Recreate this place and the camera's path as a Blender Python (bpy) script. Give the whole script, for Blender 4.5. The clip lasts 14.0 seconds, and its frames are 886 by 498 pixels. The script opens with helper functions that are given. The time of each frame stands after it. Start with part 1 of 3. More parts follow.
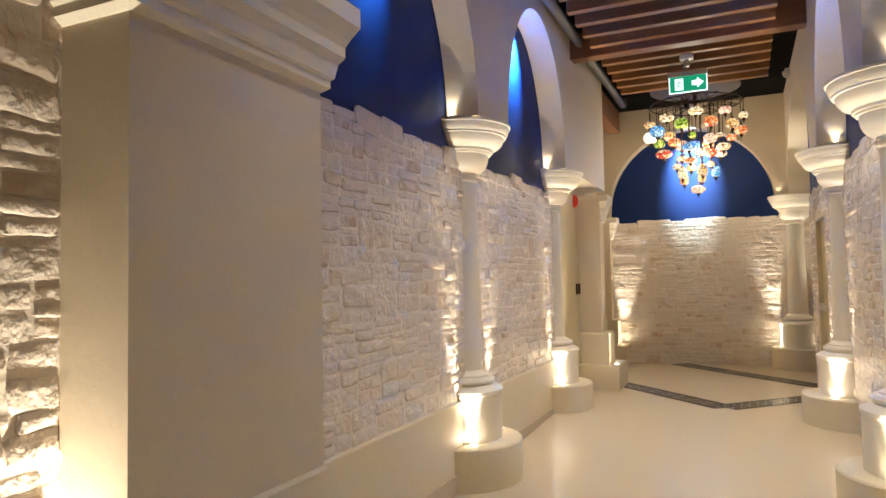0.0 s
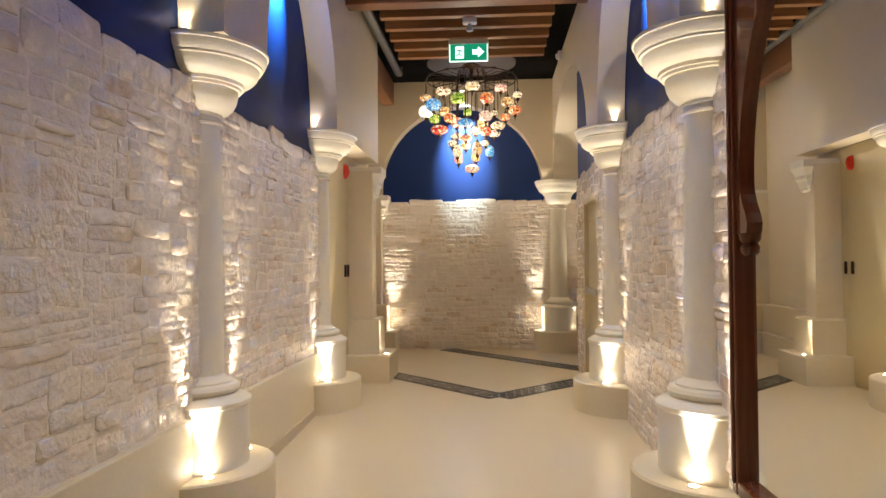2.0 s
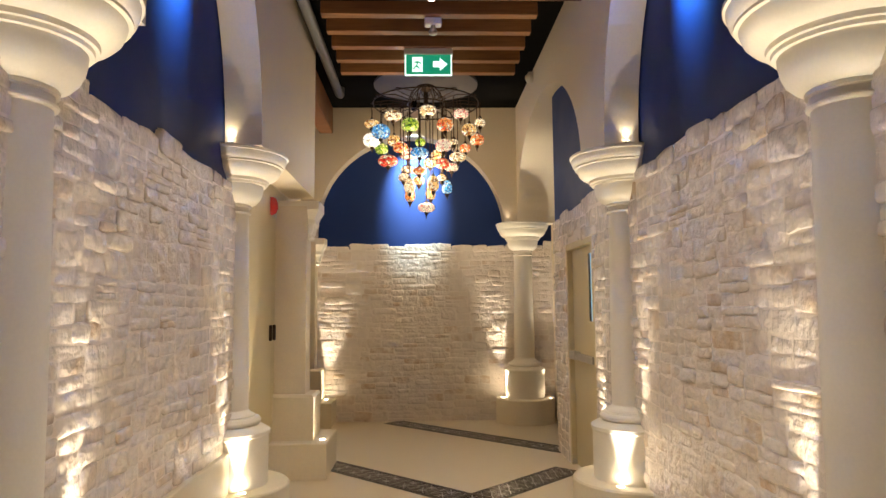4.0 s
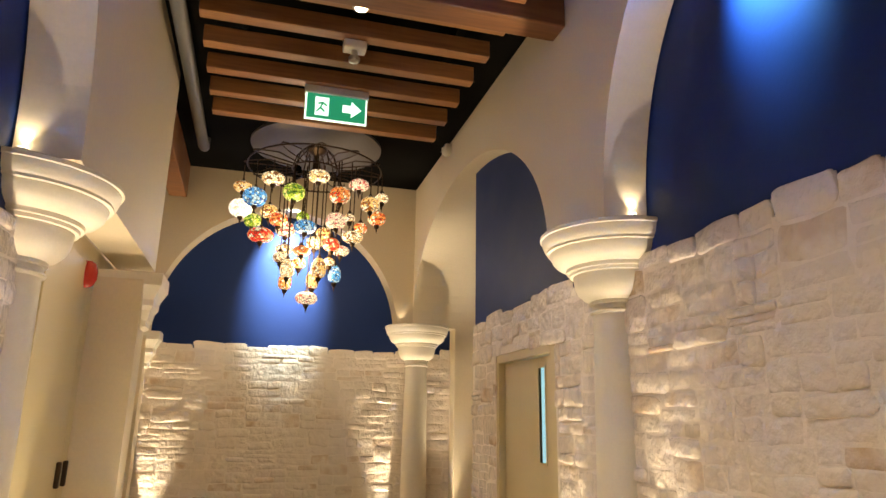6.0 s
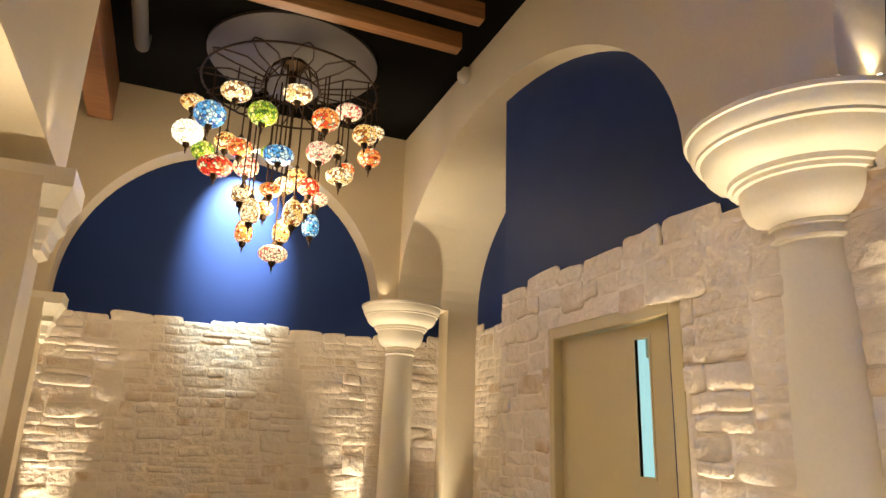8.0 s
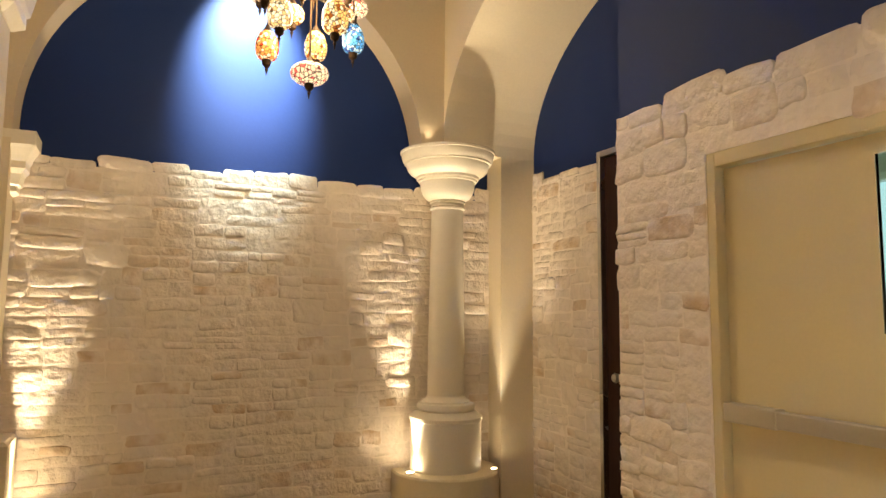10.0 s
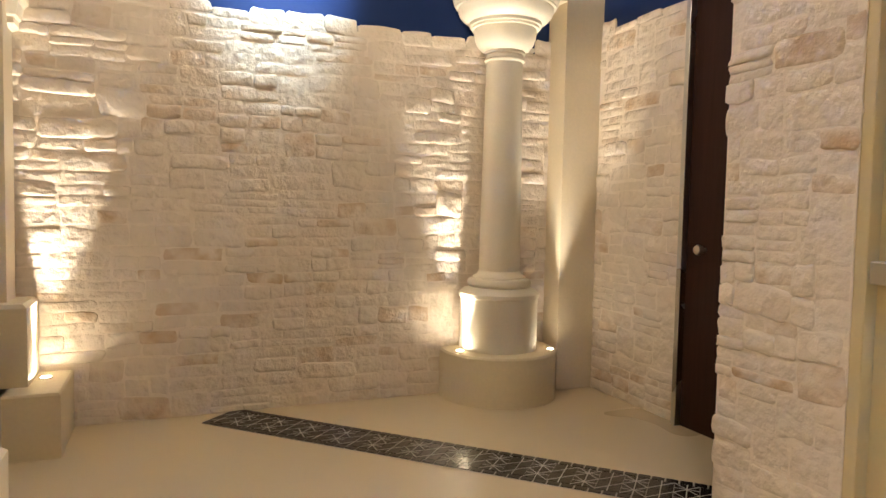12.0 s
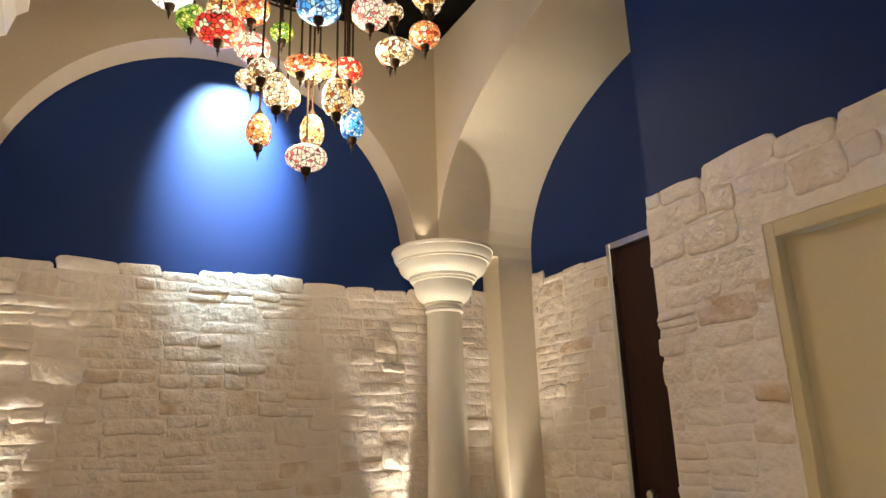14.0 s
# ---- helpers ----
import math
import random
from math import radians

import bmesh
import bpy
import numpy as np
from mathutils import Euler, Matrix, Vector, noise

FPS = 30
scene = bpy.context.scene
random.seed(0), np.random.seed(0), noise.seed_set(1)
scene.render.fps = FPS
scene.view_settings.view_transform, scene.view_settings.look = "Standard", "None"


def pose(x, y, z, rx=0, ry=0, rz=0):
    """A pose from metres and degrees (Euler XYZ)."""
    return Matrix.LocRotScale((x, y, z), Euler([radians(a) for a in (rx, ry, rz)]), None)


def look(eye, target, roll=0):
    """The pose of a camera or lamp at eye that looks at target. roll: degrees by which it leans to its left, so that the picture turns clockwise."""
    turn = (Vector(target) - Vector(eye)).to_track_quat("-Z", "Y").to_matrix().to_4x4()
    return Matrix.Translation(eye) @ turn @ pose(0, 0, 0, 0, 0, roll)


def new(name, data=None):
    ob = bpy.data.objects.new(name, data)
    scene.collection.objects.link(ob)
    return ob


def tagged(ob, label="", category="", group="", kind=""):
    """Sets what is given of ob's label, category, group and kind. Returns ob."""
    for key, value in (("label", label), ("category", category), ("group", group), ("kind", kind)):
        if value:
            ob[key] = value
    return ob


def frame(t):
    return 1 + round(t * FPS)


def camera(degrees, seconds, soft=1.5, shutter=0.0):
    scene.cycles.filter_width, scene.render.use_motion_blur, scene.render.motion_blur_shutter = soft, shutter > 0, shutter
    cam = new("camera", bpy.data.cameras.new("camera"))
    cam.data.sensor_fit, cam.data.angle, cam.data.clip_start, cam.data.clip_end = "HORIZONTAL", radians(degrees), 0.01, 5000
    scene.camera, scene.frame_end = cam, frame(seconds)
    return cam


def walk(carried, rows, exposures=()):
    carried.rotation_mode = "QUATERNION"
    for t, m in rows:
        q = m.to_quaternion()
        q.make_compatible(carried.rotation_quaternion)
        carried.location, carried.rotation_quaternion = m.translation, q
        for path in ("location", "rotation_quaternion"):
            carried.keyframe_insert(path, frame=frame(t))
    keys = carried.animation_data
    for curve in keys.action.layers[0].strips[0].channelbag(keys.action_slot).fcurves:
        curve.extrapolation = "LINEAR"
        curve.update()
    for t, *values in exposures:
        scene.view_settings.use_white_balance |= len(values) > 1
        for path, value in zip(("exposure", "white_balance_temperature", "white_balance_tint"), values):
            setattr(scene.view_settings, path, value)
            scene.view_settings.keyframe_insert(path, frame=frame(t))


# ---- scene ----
cam = camera(67.5, 14.0)
PATH = [
    (0, (0.919, 0.07, 1.424), (0.099, 1.891, 1.521), -1.1),
    (0.5, (0.812, 0.202, 1.382), (0.277, 2.129, 1.417), 0.1),
    (1, (0.684, 0.431, 1.363), (0.455, 2.418, 1.362), -1.7),
    (1.5, (0.673, 0.705, 1.352), (0.544, 2.7, 1.355), -2.6),
    (2, (0.631, 1.097, 1.384), (0.486, 3.092, 1.423), -0.4),
    (2.2, (0.586, 1.245, 1.394), (0.448, 3.237, 1.495), -1.5),
    (4.3, (0.287, 2.879, 1.502), (0.445, 4.863, 1.702), -0.1),
    (4.5, (0.268, 3.06, 1.509), (0.504, 5.033, 1.732), -0.1),
    (5, (0.156, 3.497, 1.542), (0.467, 5.445, 1.872), 0.6),
    (5.5, (0.03, 3.848, 1.596), (0.448, 5.758, 2.013), 0.3),
    (6, (-0.023, 4.3, 1.614), (0.489, 6.167, 2.118), 1.0),
    (6.5, (-0.08, 4.689, 1.586), (0.476, 6.531, 2.133), 1.5),
    (7, (-0.169, 5.118, 1.588), (0.468, 6.929, 2.147), 1.2),
    (7.2, (-0.166, 5.283, 1.563), (0.499, 7.084, 2.12), 1.1),
    (9.5, (-0.391, 6.866, 1.464), (0.383, 8.666, 1.867), 3.5),
    (10, (-0.447, 7.077, 1.427), (0.399, 8.88, 1.619), 0.5),
    (10.5, (-0.347, 7.328, 1.348), (0.557, 9.111, 1.302), 1.4),
    (11, (-0.344, 7.473, 1.285), (0.543, 9.251, 1.057), -0.0),
    (11.5, (-0.376, 7.552, 1.249), (0.47, 9.352, 1.041), -1.4),
    (12, (-0.379, 7.607, 1.209), (0.393, 9.449, 1.098), 1.2),
    (12.5, (-0.34, 7.574, 1.221), (0.37, 9.441, 1.328), 2.3),
    (13, (-0.438, 7.547, 1.241), (0.357, 9.36, 1.532), 2.8),
    (13.5, (-0.444, 7.561, 1.278), (0.423, 9.319, 1.678), 0.2),
    (14, (-0.52, 7.586, 1.338), (0.416, 9.263, 1.899), -1.7),
]
LIGHT = [(0.0, 1.28, 6350, 10), (4.5, 1.02, 6700, 10), (6.5, 1.2, 7600, 10), (9.5, 1.2, 7400, 10), (10.5, 1.35, 7950, 10), (11.0, 1.45, 7900, 10), (11.5, 1.5, 7100, 10), (12.1, 1.5, 6250, 10), (12.6, 1.55, 5950, 10), (14.0, 1.1, 6250, 10)]
walk(cam, [(t, look(eye, target, roll)) for t, eye, target, roll in PATH], LIGHT)

# ---- world and exposure ----
world = bpy.data.worlds.new("world")
world.use_nodes = True
world.node_tree.nodes["Background"].inputs[0].default_value = (0.02, 0.02, 0.025, 1)
world.node_tree.nodes["Background"].inputs[1].default_value = 0.2
scene.world = world
WARM, SOFTW, COOL = (1.0, 0.87, 0.66), (1.0, 0.90, 0.78), (0.17, 0.62, 1.0)


def spot(name, eye, target, watts, degrees, colour, blend=0.5, size=0.02):
    d = bpy.data.lights.new(name, "SPOT")
    d.energy, d.color, d.spot_size, d.spot_blend, d.shadow_soft_size = watts, colour, radians(degrees), blend, size
    o = new(name, d)
    o.matrix_world = look(eye, target)
    return o


# plan: corridor along y
CEIL = 4.22
XL, XR = -1.025, 1.825            # stone faces
FL, FR = -0.79, 1.60            # arcade faces above the capitals
BAY1, BAY2 = 4.88, 7.50
COLS = [(-1.10, BAY1), (-1.10, BAY2), (1.855, BAY1), (1.855, BAY2)]
END = 11.65                     # stone face of the end wall
CAP, SPRING, PLINTH = 2.63, 2.63, 0.315
LOWF = -0.085                   # floor level at the start, below a gentle ramp


# ---- materials ----
def material(name, base, rough=0.5, metal=0.0, vary=0.12, grain=40.0, big=1.5, bump=0.15, coat=0.0, randomness=0.0, tint=None, spots=0.0, spotcol=(0.5, 0.3, 0.2), aniso=None, depth=0.004):
    m = bpy.data.materials.new(name)
    m.use_nodes = True
    nt = m.node_tree
    n, l = nt.nodes, nt.links
    b = n["Principled BSDF"]
    b.inputs["Roughness"].default_value, b.inputs["Metallic"].default_value = rough, metal
    b.inputs["Coat Weight"].default_value = coat
    tc = n.new("ShaderNodeTexCoord")
    geo = n.new("ShaderNodeNewGeometry")
    place = n.new("ShaderNodeMapping")
    l.new(geo.outputs["Position"], place.inputs["Vector"])
    if aniso:
        place.inputs["Scale"].default_value = aniso
    fine = n.new("ShaderNodeTexNoise")
    fine.inputs["Scale"].default_value, fine.inputs["Detail"].default_value = grain, 5
    l.new(place.outputs[0], fine.inputs["Vector"])
    wide = n.new("ShaderNodeTexNoise")
    wide.inputs["Scale"].default_value, wide.inputs["Detail"].default_value = big, 3
    l.new(place.outputs[0], wide.inputs["Vector"])
    add = n.new("ShaderNodeMath")
    add.operation = "ADD"
    l.new(fine.outputs[0], add.inputs[0])
    l.new(wide.outputs[0], add.inputs[1])
    ramp = n.new("ShaderNodeMapRange")
    ramp.inputs[1].default_value, ramp.inputs[2].default_value = 0.6, 1.4
    ramp.inputs[3].default_value, ramp.inputs[4].default_value = 1 - vary, 1 + vary
    l.new(add.outputs[0], ramp.inputs[0])
    value = ramp.outputs[0]
    if randomness:
        info = n.new("ShaderNodeObjectInfo")
        rr = n.new("ShaderNodeMapRange")
        rr.inputs[3].default_value, rr.inputs[4].default_value = 1 - randomness, 1 + randomness * 0.4
        l.new(info.outputs["Random"], rr.inputs[0])
        mul = n.new("ShaderNodeMath")
        mul.operation = "MULTIPLY"
        l.new(value, mul.inputs[0])
        l.new(rr.outputs[0], mul.inputs[1])
        value = mul.outputs[0]
    hsv = n.new("ShaderNodeHueSaturation")
    hsv.inputs["Color"].default_value = (*base, 1)
    l.new(value, hsv.inputs["Value"])
    colour = hsv.outputs[0]
    if spots:
        info2 = n.new("ShaderNodeObjectInfo")
        st = n.new("ShaderNodeMapRange")
        st.inputs[1].default_value, st.inputs[2].default_value = 1 - spots, 1.0
        l.new(info2.outputs["Random"], st.inputs[0])
        sm = n.new("ShaderNodeMath")
        sm.operation = "MULTIPLY"
        l.new(st.outputs[0], sm.inputs[0])
        patch = n.new("ShaderNodeTexNoise")
        patch.inputs["Scale"].default_value = 9.0
        l.new(geo.outputs["Position"], patch.inputs["Vector"])
        pr = n.new("ShaderNodeMapRange")
        pr.inputs[1].default_value, pr.inputs[2].default_value = 0.35, 0.65
        l.new(patch.outputs[0], pr.inputs[0])
        l.new(pr.outputs[0], sm.inputs[1])
        mix = n.new("ShaderNodeMixRGB")
        mix.inputs[2].default_value = (*spotcol, 1)
        l.new(sm.outputs[0], mix.inputs[0])
        l.new(colour, mix.inputs[1])
        colour = mix.outputs[0]
    l.new(colour, b.inputs["Base Color"])
    rv = n.new("ShaderNodeMapRange")
    rv.inputs[1].default_value, rv.inputs[2].default_value = 0.3, 0.7
    rv.inputs[3].default_value, rv.inputs[4].default_value = max(rough - 0.08, 0.02), min(rough + 0.08, 1)
    l.new(wide.outputs[0], rv.inputs[0])
    l.new(rv.outputs[0], b.inputs["Roughness"])
    if bump:
        bp = n.new("ShaderNodeBump")
        bp.inputs["Strength"].default_value, bp.inputs["Distance"].default_value = bump, depth
        l.new(fine.outputs[0], bp.inputs["Height"])
        l.new(bp.outputs[0], b.inputs["Normal"])
    return m


def glow(name, colour, power):
    m = bpy.data.materials.new(name)
    m.use_nodes = True
    b = m.node_tree.nodes["Principled BSDF"]
    b.inputs["Base Color"].default_value = (*colour, 1)
    b.inputs["Emission Color"].default_value = (*colour, 1)
    b.inputs["Emission Strength"].default_value = power
    return m


PLASTER = material("cream plaster", (0.76, 0.66, 0.50), 0.6, vary=0.05, grain=60, bump=0.12)
MOULD = material("white moulded plaster", (0.82, 0.76, 0.64), 0.5, vary=0.04, grain=70, bump=0.08)
DADO = material("cream dado paint", (0.74, 0.65, 0.48), 0.5, vary=0.05, grain=50, bump=0.1)
STONE = material("painted stone", (0.80, 0.71, 0.62), 0.21, vary=0.05, grain=13, big=5, bump=0.9, randomness=0.03, spots=0.22, spotcol=(0.60, 0.43, 0.28), depth=0.03)
MORTAR = material("painted mortar", (0.80, 0.71, 0.62), 0.34, vary=0.06, grain=30, big=4, bump=0.6, depth=0.012)
BLUE = material("deep blue paint", (0.004, 0.024, 0.125), 0.58, vary=0.06, grain=60, bump=0.1)
BLUE.node_tree.nodes["Principled BSDF"].inputs["Specular IOR Level"].default_value = 0.32
FLOORM = material("cream resin floor", (0.66, 0.55, 0.38), 0.33, vary=0.025, grain=90, big=0.35, bump=0.04)
TAN = material("beige wall paint", (0.60, 0.50, 0.36), 0.65, vary=0.05, grain=50, bump=0.1)
BLACK = material("black ceiling paint", (0.005, 0.0045, 0.004), 0.9, vary=0.2, bump=0.2)
BLACK.node_tree.nodes["Principled BSDF"].inputs["Specular IOR Level"].default_value = 0.05
DISC = material("dark grey canopy plate", (0.11, 0.10, 0.095), 0.6, vary=0.1)
WOOD = material("oiled orange wood", (0.34, 0.15, 0.055), 0.45, vary=0.35, grain=30, big=3, bump=0.25, aniso=(0.12, 1.6, 1.6), randomness=0.15)
BEAMW = material("dark beam wood", (0.24, 0.10, 0.04), 0.5, vary=0.35, grain=30, big=3, bump=0.25, aniso=(0.12, 1.6, 1.6))
FRAMEW = material("polished mahogany", (0.16, 0.045, 0.018), 0.22, vary=0.35, grain=25, big=4, bump=0.15, aniso=(1.5, 1.5, 0.1), coat=0.4)
DARKDOOR = material("dark brown door wood", (0.035, 0.014, 0.009), 0.5, vary=0.3, grain=25, aniso=(1.5, 1.5, 0.1))
DOORP = material("cream painted door", (0.62, 0.52, 0.31), 0.42, vary=0.03, grain=80, bump=0.06)
STEEL = material("brushed steel", (0.55, 0.53, 0.50), 0.32, metal=1.0, vary=0.05, grain=90)
BRASS = material("dark antique bronze", (0.055, 0.032, 0.018), 0.45, metal=0.8, vary=0.2, grain=120)
PIPE = material("grey duct", (0.12, 0.115, 0.11), 0.5, vary=0.1)
TILE = material("black glazed tile", (0.018, 0.016, 0.016), 0.18, vary=0.3, grain=60, randomness=0.3)
DARKDOOR.node_tree.nodes["Principled BSDF"].inputs["Specular IOR Level"].default_value = 0.15
GROUT = material("light grout", (0.42, 0.38, 0.33), 0.8, vary=0.1)
STAR = material("grey white tile line", (0.50, 0.47, 0.43), 0.35, vary=0.1)
RED = material("red plastic", (0.55, 0.03, 0.015), 0.3, vary=0.05)
WHITEP = material("white plastic", (0.72, 0.70, 0.66), 0.4, vary=0.04)
GREEN = glow("lit green sign", (0.005, 0.20, 0.10), 0.6)
LITW = glow("lit white sign", (0.75, 1.0, 0.9), 0.7)
LENS = glow("lit lamp lens", (1.0, 0.82, 0.55), 14.0)
UPLENS = glow("lit uplight lens", (1.0, 0.84, 0.60), 65.0)
# emission stands in for the light of the room behind the door
PALEBLUE = glow("glowing stand-in for room light", (0.42, 0.75, 0.90), 0.4)

GLASS = bpy.data.materials.new("clear glass")
GLASS.use_nodes = True
GLASS.node_tree.nodes["Principled BSDF"].inputs["Transmission Weight"].default_value = 1.0
GLASS.node_tree.nodes["Principled BSDF"].inputs["Roughness"].default_value = 0.02
GLASS.node_tree.nodes["Principled BSDF"].inputs["IOR"].default_value = 1.05
MIRROR = bpy.data.materials.new("silvered mirror")
MIRROR.use_nodes = True
MIRROR.node_tree.nodes["Principled BSDF"].inputs["Base Color"].default_value = (0.84, 0.83, 0.78, 1)
MIRROR.node_tree.nodes["Principled BSDF"].inputs["Metallic"].default_value = 1.0
MIRROR.node_tree.nodes["Principled BSDF"].inputs["Roughness"].default_value = 0.01


def mosaic(name, one, two, three, power):
    """Backlit mosaic glass: small pieces in three colours with dark joints."""
    m = bpy.data.materials.new(name)
    m.use_nodes = True
    n, l = m.node_tree.nodes, m.node_tree.links
    b = n["Principled BSDF"]
    b.inputs["Roughness"].default_value = 0.15
    tc = n.new("ShaderNodeTexCoord")
    cells = n.new("ShaderNodeTexVoronoi")
    cells.inputs["Scale"].default_value = 46.0
    l.new(tc.outputs["Object"], cells.inputs["Vector"])
    edge = n.new("ShaderNodeTexVoronoi")
    edge.feature = "DISTANCE_TO_EDGE"
    edge.inputs["Scale"].default_value = 46.0
    l.new(tc.outputs["Object"], edge.inputs["Vector"])
    sep = n.new("ShaderNodeSeparateColor")
    l.new(cells.outputs["Color"], sep.inputs[0])
    ramp = n.new("ShaderNodeValToRGB")
    ramp.color_ramp.interpolation = "CONSTANT"
    ramp.color_ramp.elements[0].color = (*one, 1)
    ramp.color_ramp.elements[1].position, ramp.color_ramp.elements[1].color = 0.5, (*two, 1)
    e = ramp.color_ramp.elements.new(0.78)
    e.color = (*three, 1)
    l.new(sep.outputs[0], ramp.inputs[0])
    line = n.new("ShaderNodeMapRange")
    line.inputs[1].default_value, line.inputs[2].default_value = 0.03, 0.13
    line.inputs[3].default_value = 0.12
    l.new(edge.outputs["Distance"], line.inputs[0])
    mix = n.new("ShaderNodeMixRGB")
    mix.blend_type, mix.inputs[0].default_value = "MULTIPLY", 1.0
    l.new(ramp.outputs[0], mix.inputs[1])
    l.new(line.outputs[0], mix.inputs[2])
    l.new(mix.outputs[0], b.inputs["Base Color"])
    l.new(mix.outputs[0], b.inputs["Emission Color"])
    b.inputs["Emission Strength"].default_value = power
    return m


AMBER, IVORY = (1.0, 0.62, 0.22), (1.0, 0.85, 0.58)
MOSAICS = {
    "red": mosaic("red mosaic glass", (0.85, 0.05, 0.03), (0.9, 0.30, 0.12), IVORY, 0.36),
    "orange": mosaic("orange mosaic glass", (1.0, 0.36, 0.10), IVORY, (0.8, 0.08, 0.03), 0.42),
    "amber": mosaic("amber mosaic glass", AMBER, IVORY, (0.35, 0.10, 0.02), 0.48),
    "ivory": mosaic("ivory mosaic glass", IVORY, (0.75, 0.50, 0.22), (0.22, 0.09, 0.03), 0.62),
    "blue": mosaic("blue mosaic glass", (0.10, 0.42, 0.85), (0.55, 0.80, 0.95), (0.04, 0.12, 0.45), 0.42),
    "green": mosaic("green mosaic glass", (0.38, 0.55, 0.06), (0.80, 0.80, 0.25), (0.10, 0.25, 0.04), 0.38),
    "rose": mosaic("rose mosaic glass", (1.0, 0.70, 0.52), IVORY, (0.75, 0.14, 0.12), 0.48),
    "white": mosaic("white mosaic glass", (1.0, 0.92, 0.75), (1.0, 0.95, 0.85), (0.85, 0.75, 0.55), 0.95),
}


# ---- builders ----
def part(name, bm, mat, parent=None, label="", smooth=False):
    me = bpy.data.meshes.new(name)
    bmesh.ops.recalc_face_normals(bm, faces=bm.faces)
    bm.to_mesh(me)
    bm.free()
    me.materials.append(mat)
    if smooth:
        for p in me.polygons:
            p.use_smooth = True
        me.set_sharp_from_angle(angle=radians(38))
    ob = new(name, me)
    if parent:
        ob.parent = parent
    if label:
        ob["label"] = label
    return ob


def thing(name, label, category, at=(0, 0, 0), group="", kind=""):
    e = new(name)
    e.empty_display_size = 0.05
    e.location = at
    return tagged(e, label, category, group, kind)


def box(bm, x0, x1, y0, y1, z0, z1, bevel=0.0):
    r = bmesh.ops.create_cube(bm, size=1, matrix=Matrix.Translation(((x0 + x1) / 2, (y0 + y1) / 2, (z0 + z1) / 2)) @ Matrix.Diagonal((x1 - x0, y1 - y0, z1 - z0, 1)))
    if bevel:
        es = list({e for v in r["verts"] for e in v.link_edges})
        bmesh.ops.bevel(bm, geom=es, offset=bevel, segments=2, affect="EDGES", profile=0.5)
    return bm


def boxed(x0, x1, y0, y1, z0, z1, bevel=0.0):
    return box(bmesh.new(), x0, x1, y0, y1, z0, z1, bevel)


def lathe(profile, seg=48, bm=None, at=(0, 0, 0)):
    bm = bm or bmesh.new()
    rings = []
    for r, z in profile:
        rings.append([bm.verts.new((at[0] + r * math.cos(2 * math.pi * i / seg), at[1] + r * math.sin(2 * math.pi * i / seg), at[2] + z)) for i in range(seg)])
    for a, b in zip(rings, rings[1:]):
        for i in range(seg):
            j = (i + 1) % seg
            bm.faces.new((a[i], a[j], b[j], b[i]))
    bm.faces.new(rings[0][::-1])
    bm.faces.new(rings[-1])
    return bm


def square_lathe(profile, x0, x1, y0, y1):
    """A moulding that runs round a rectangle: profile of (overhang, z)."""
    bm = bmesh.new()
    rings = [[bm.verts.new(p) for p in ((x0 - o, y0 - o, z), (x1 + o, y0 - o, z), (x1 + o, y1 + o, z), (x0 - o, y1 + o, z))] for o, z in profile]
    for a, b in zip(rings, rings[1:]):
        for i in range(4):
            bm.faces.new((a[i], a[(i + 1) % 4], b[(i + 1) % 4], b[i]))
    bm.faces.new(rings[0][::-1])
    bm.faces.new(rings[-1])
    return bm


def tube(bm, pts, r, seg=8):
    rings = []
    for i, p in enumerate(pts):
        p = Vector(p)
        d = (Vector(pts[min(i + 1, len(pts) - 1)]) - Vector(pts[max(i - 1, 0)])).normalized()
        a = d.orthogonal().normalized() if not rings else (last - d * last.dot(d)).normalized()
        last = a
        b = d.cross(a)
        rings.append([bm.verts.new(p + r * (a * math.cos(2 * math.pi * k / seg) + b * math.sin(2 * math.pi * k / seg))) for k in range(seg)])
    for u, v in zip(rings, rings[1:]):
        for k in range(seg):
            bm.faces.new((u[k], u[(k + 1) % seg], v[(k + 1) % seg], v[k]))
    bm.faces.new(rings[0][::-1])
    bm.faces.new(rings[-1])
    return bm


def arch_wall(a0, a1, lo, hi, spring, rise, top, axis, n=40):
    """Wall over an arched opening from a0 to a1, from lo to hi across its thickness."""
    bm = bmesh.new()
    c, h = (a0 + a1) / 2, (a1 - a0) / 2
    P = (lambda a, d, z: (d, a, z)) if axis == "y" else (lambda a, d, z: (a, d, z))
    rows = []
    for i in range(n + 1):
        t = math.pi * (1 - i / n)
        a, z = c + h * math.cos(t), spring + rise * math.sin(t)
        rows.append([bm.verts.new(P(a, lo, z)), bm.verts.new(P(a, lo, top)), bm.verts.new(P(a, hi, top)), bm.verts.new(P(a, hi, z))])
    for u, v in zip(rows, rows[1:]):
        for k in range(4):
            bm.faces.new((u[k], v[k], v[(k + 1) % 4], u[(k + 1) % 4]))
    bm.faces.new(rows[0])
    bm.faces.new(rows[-1][::-1])
    return bm


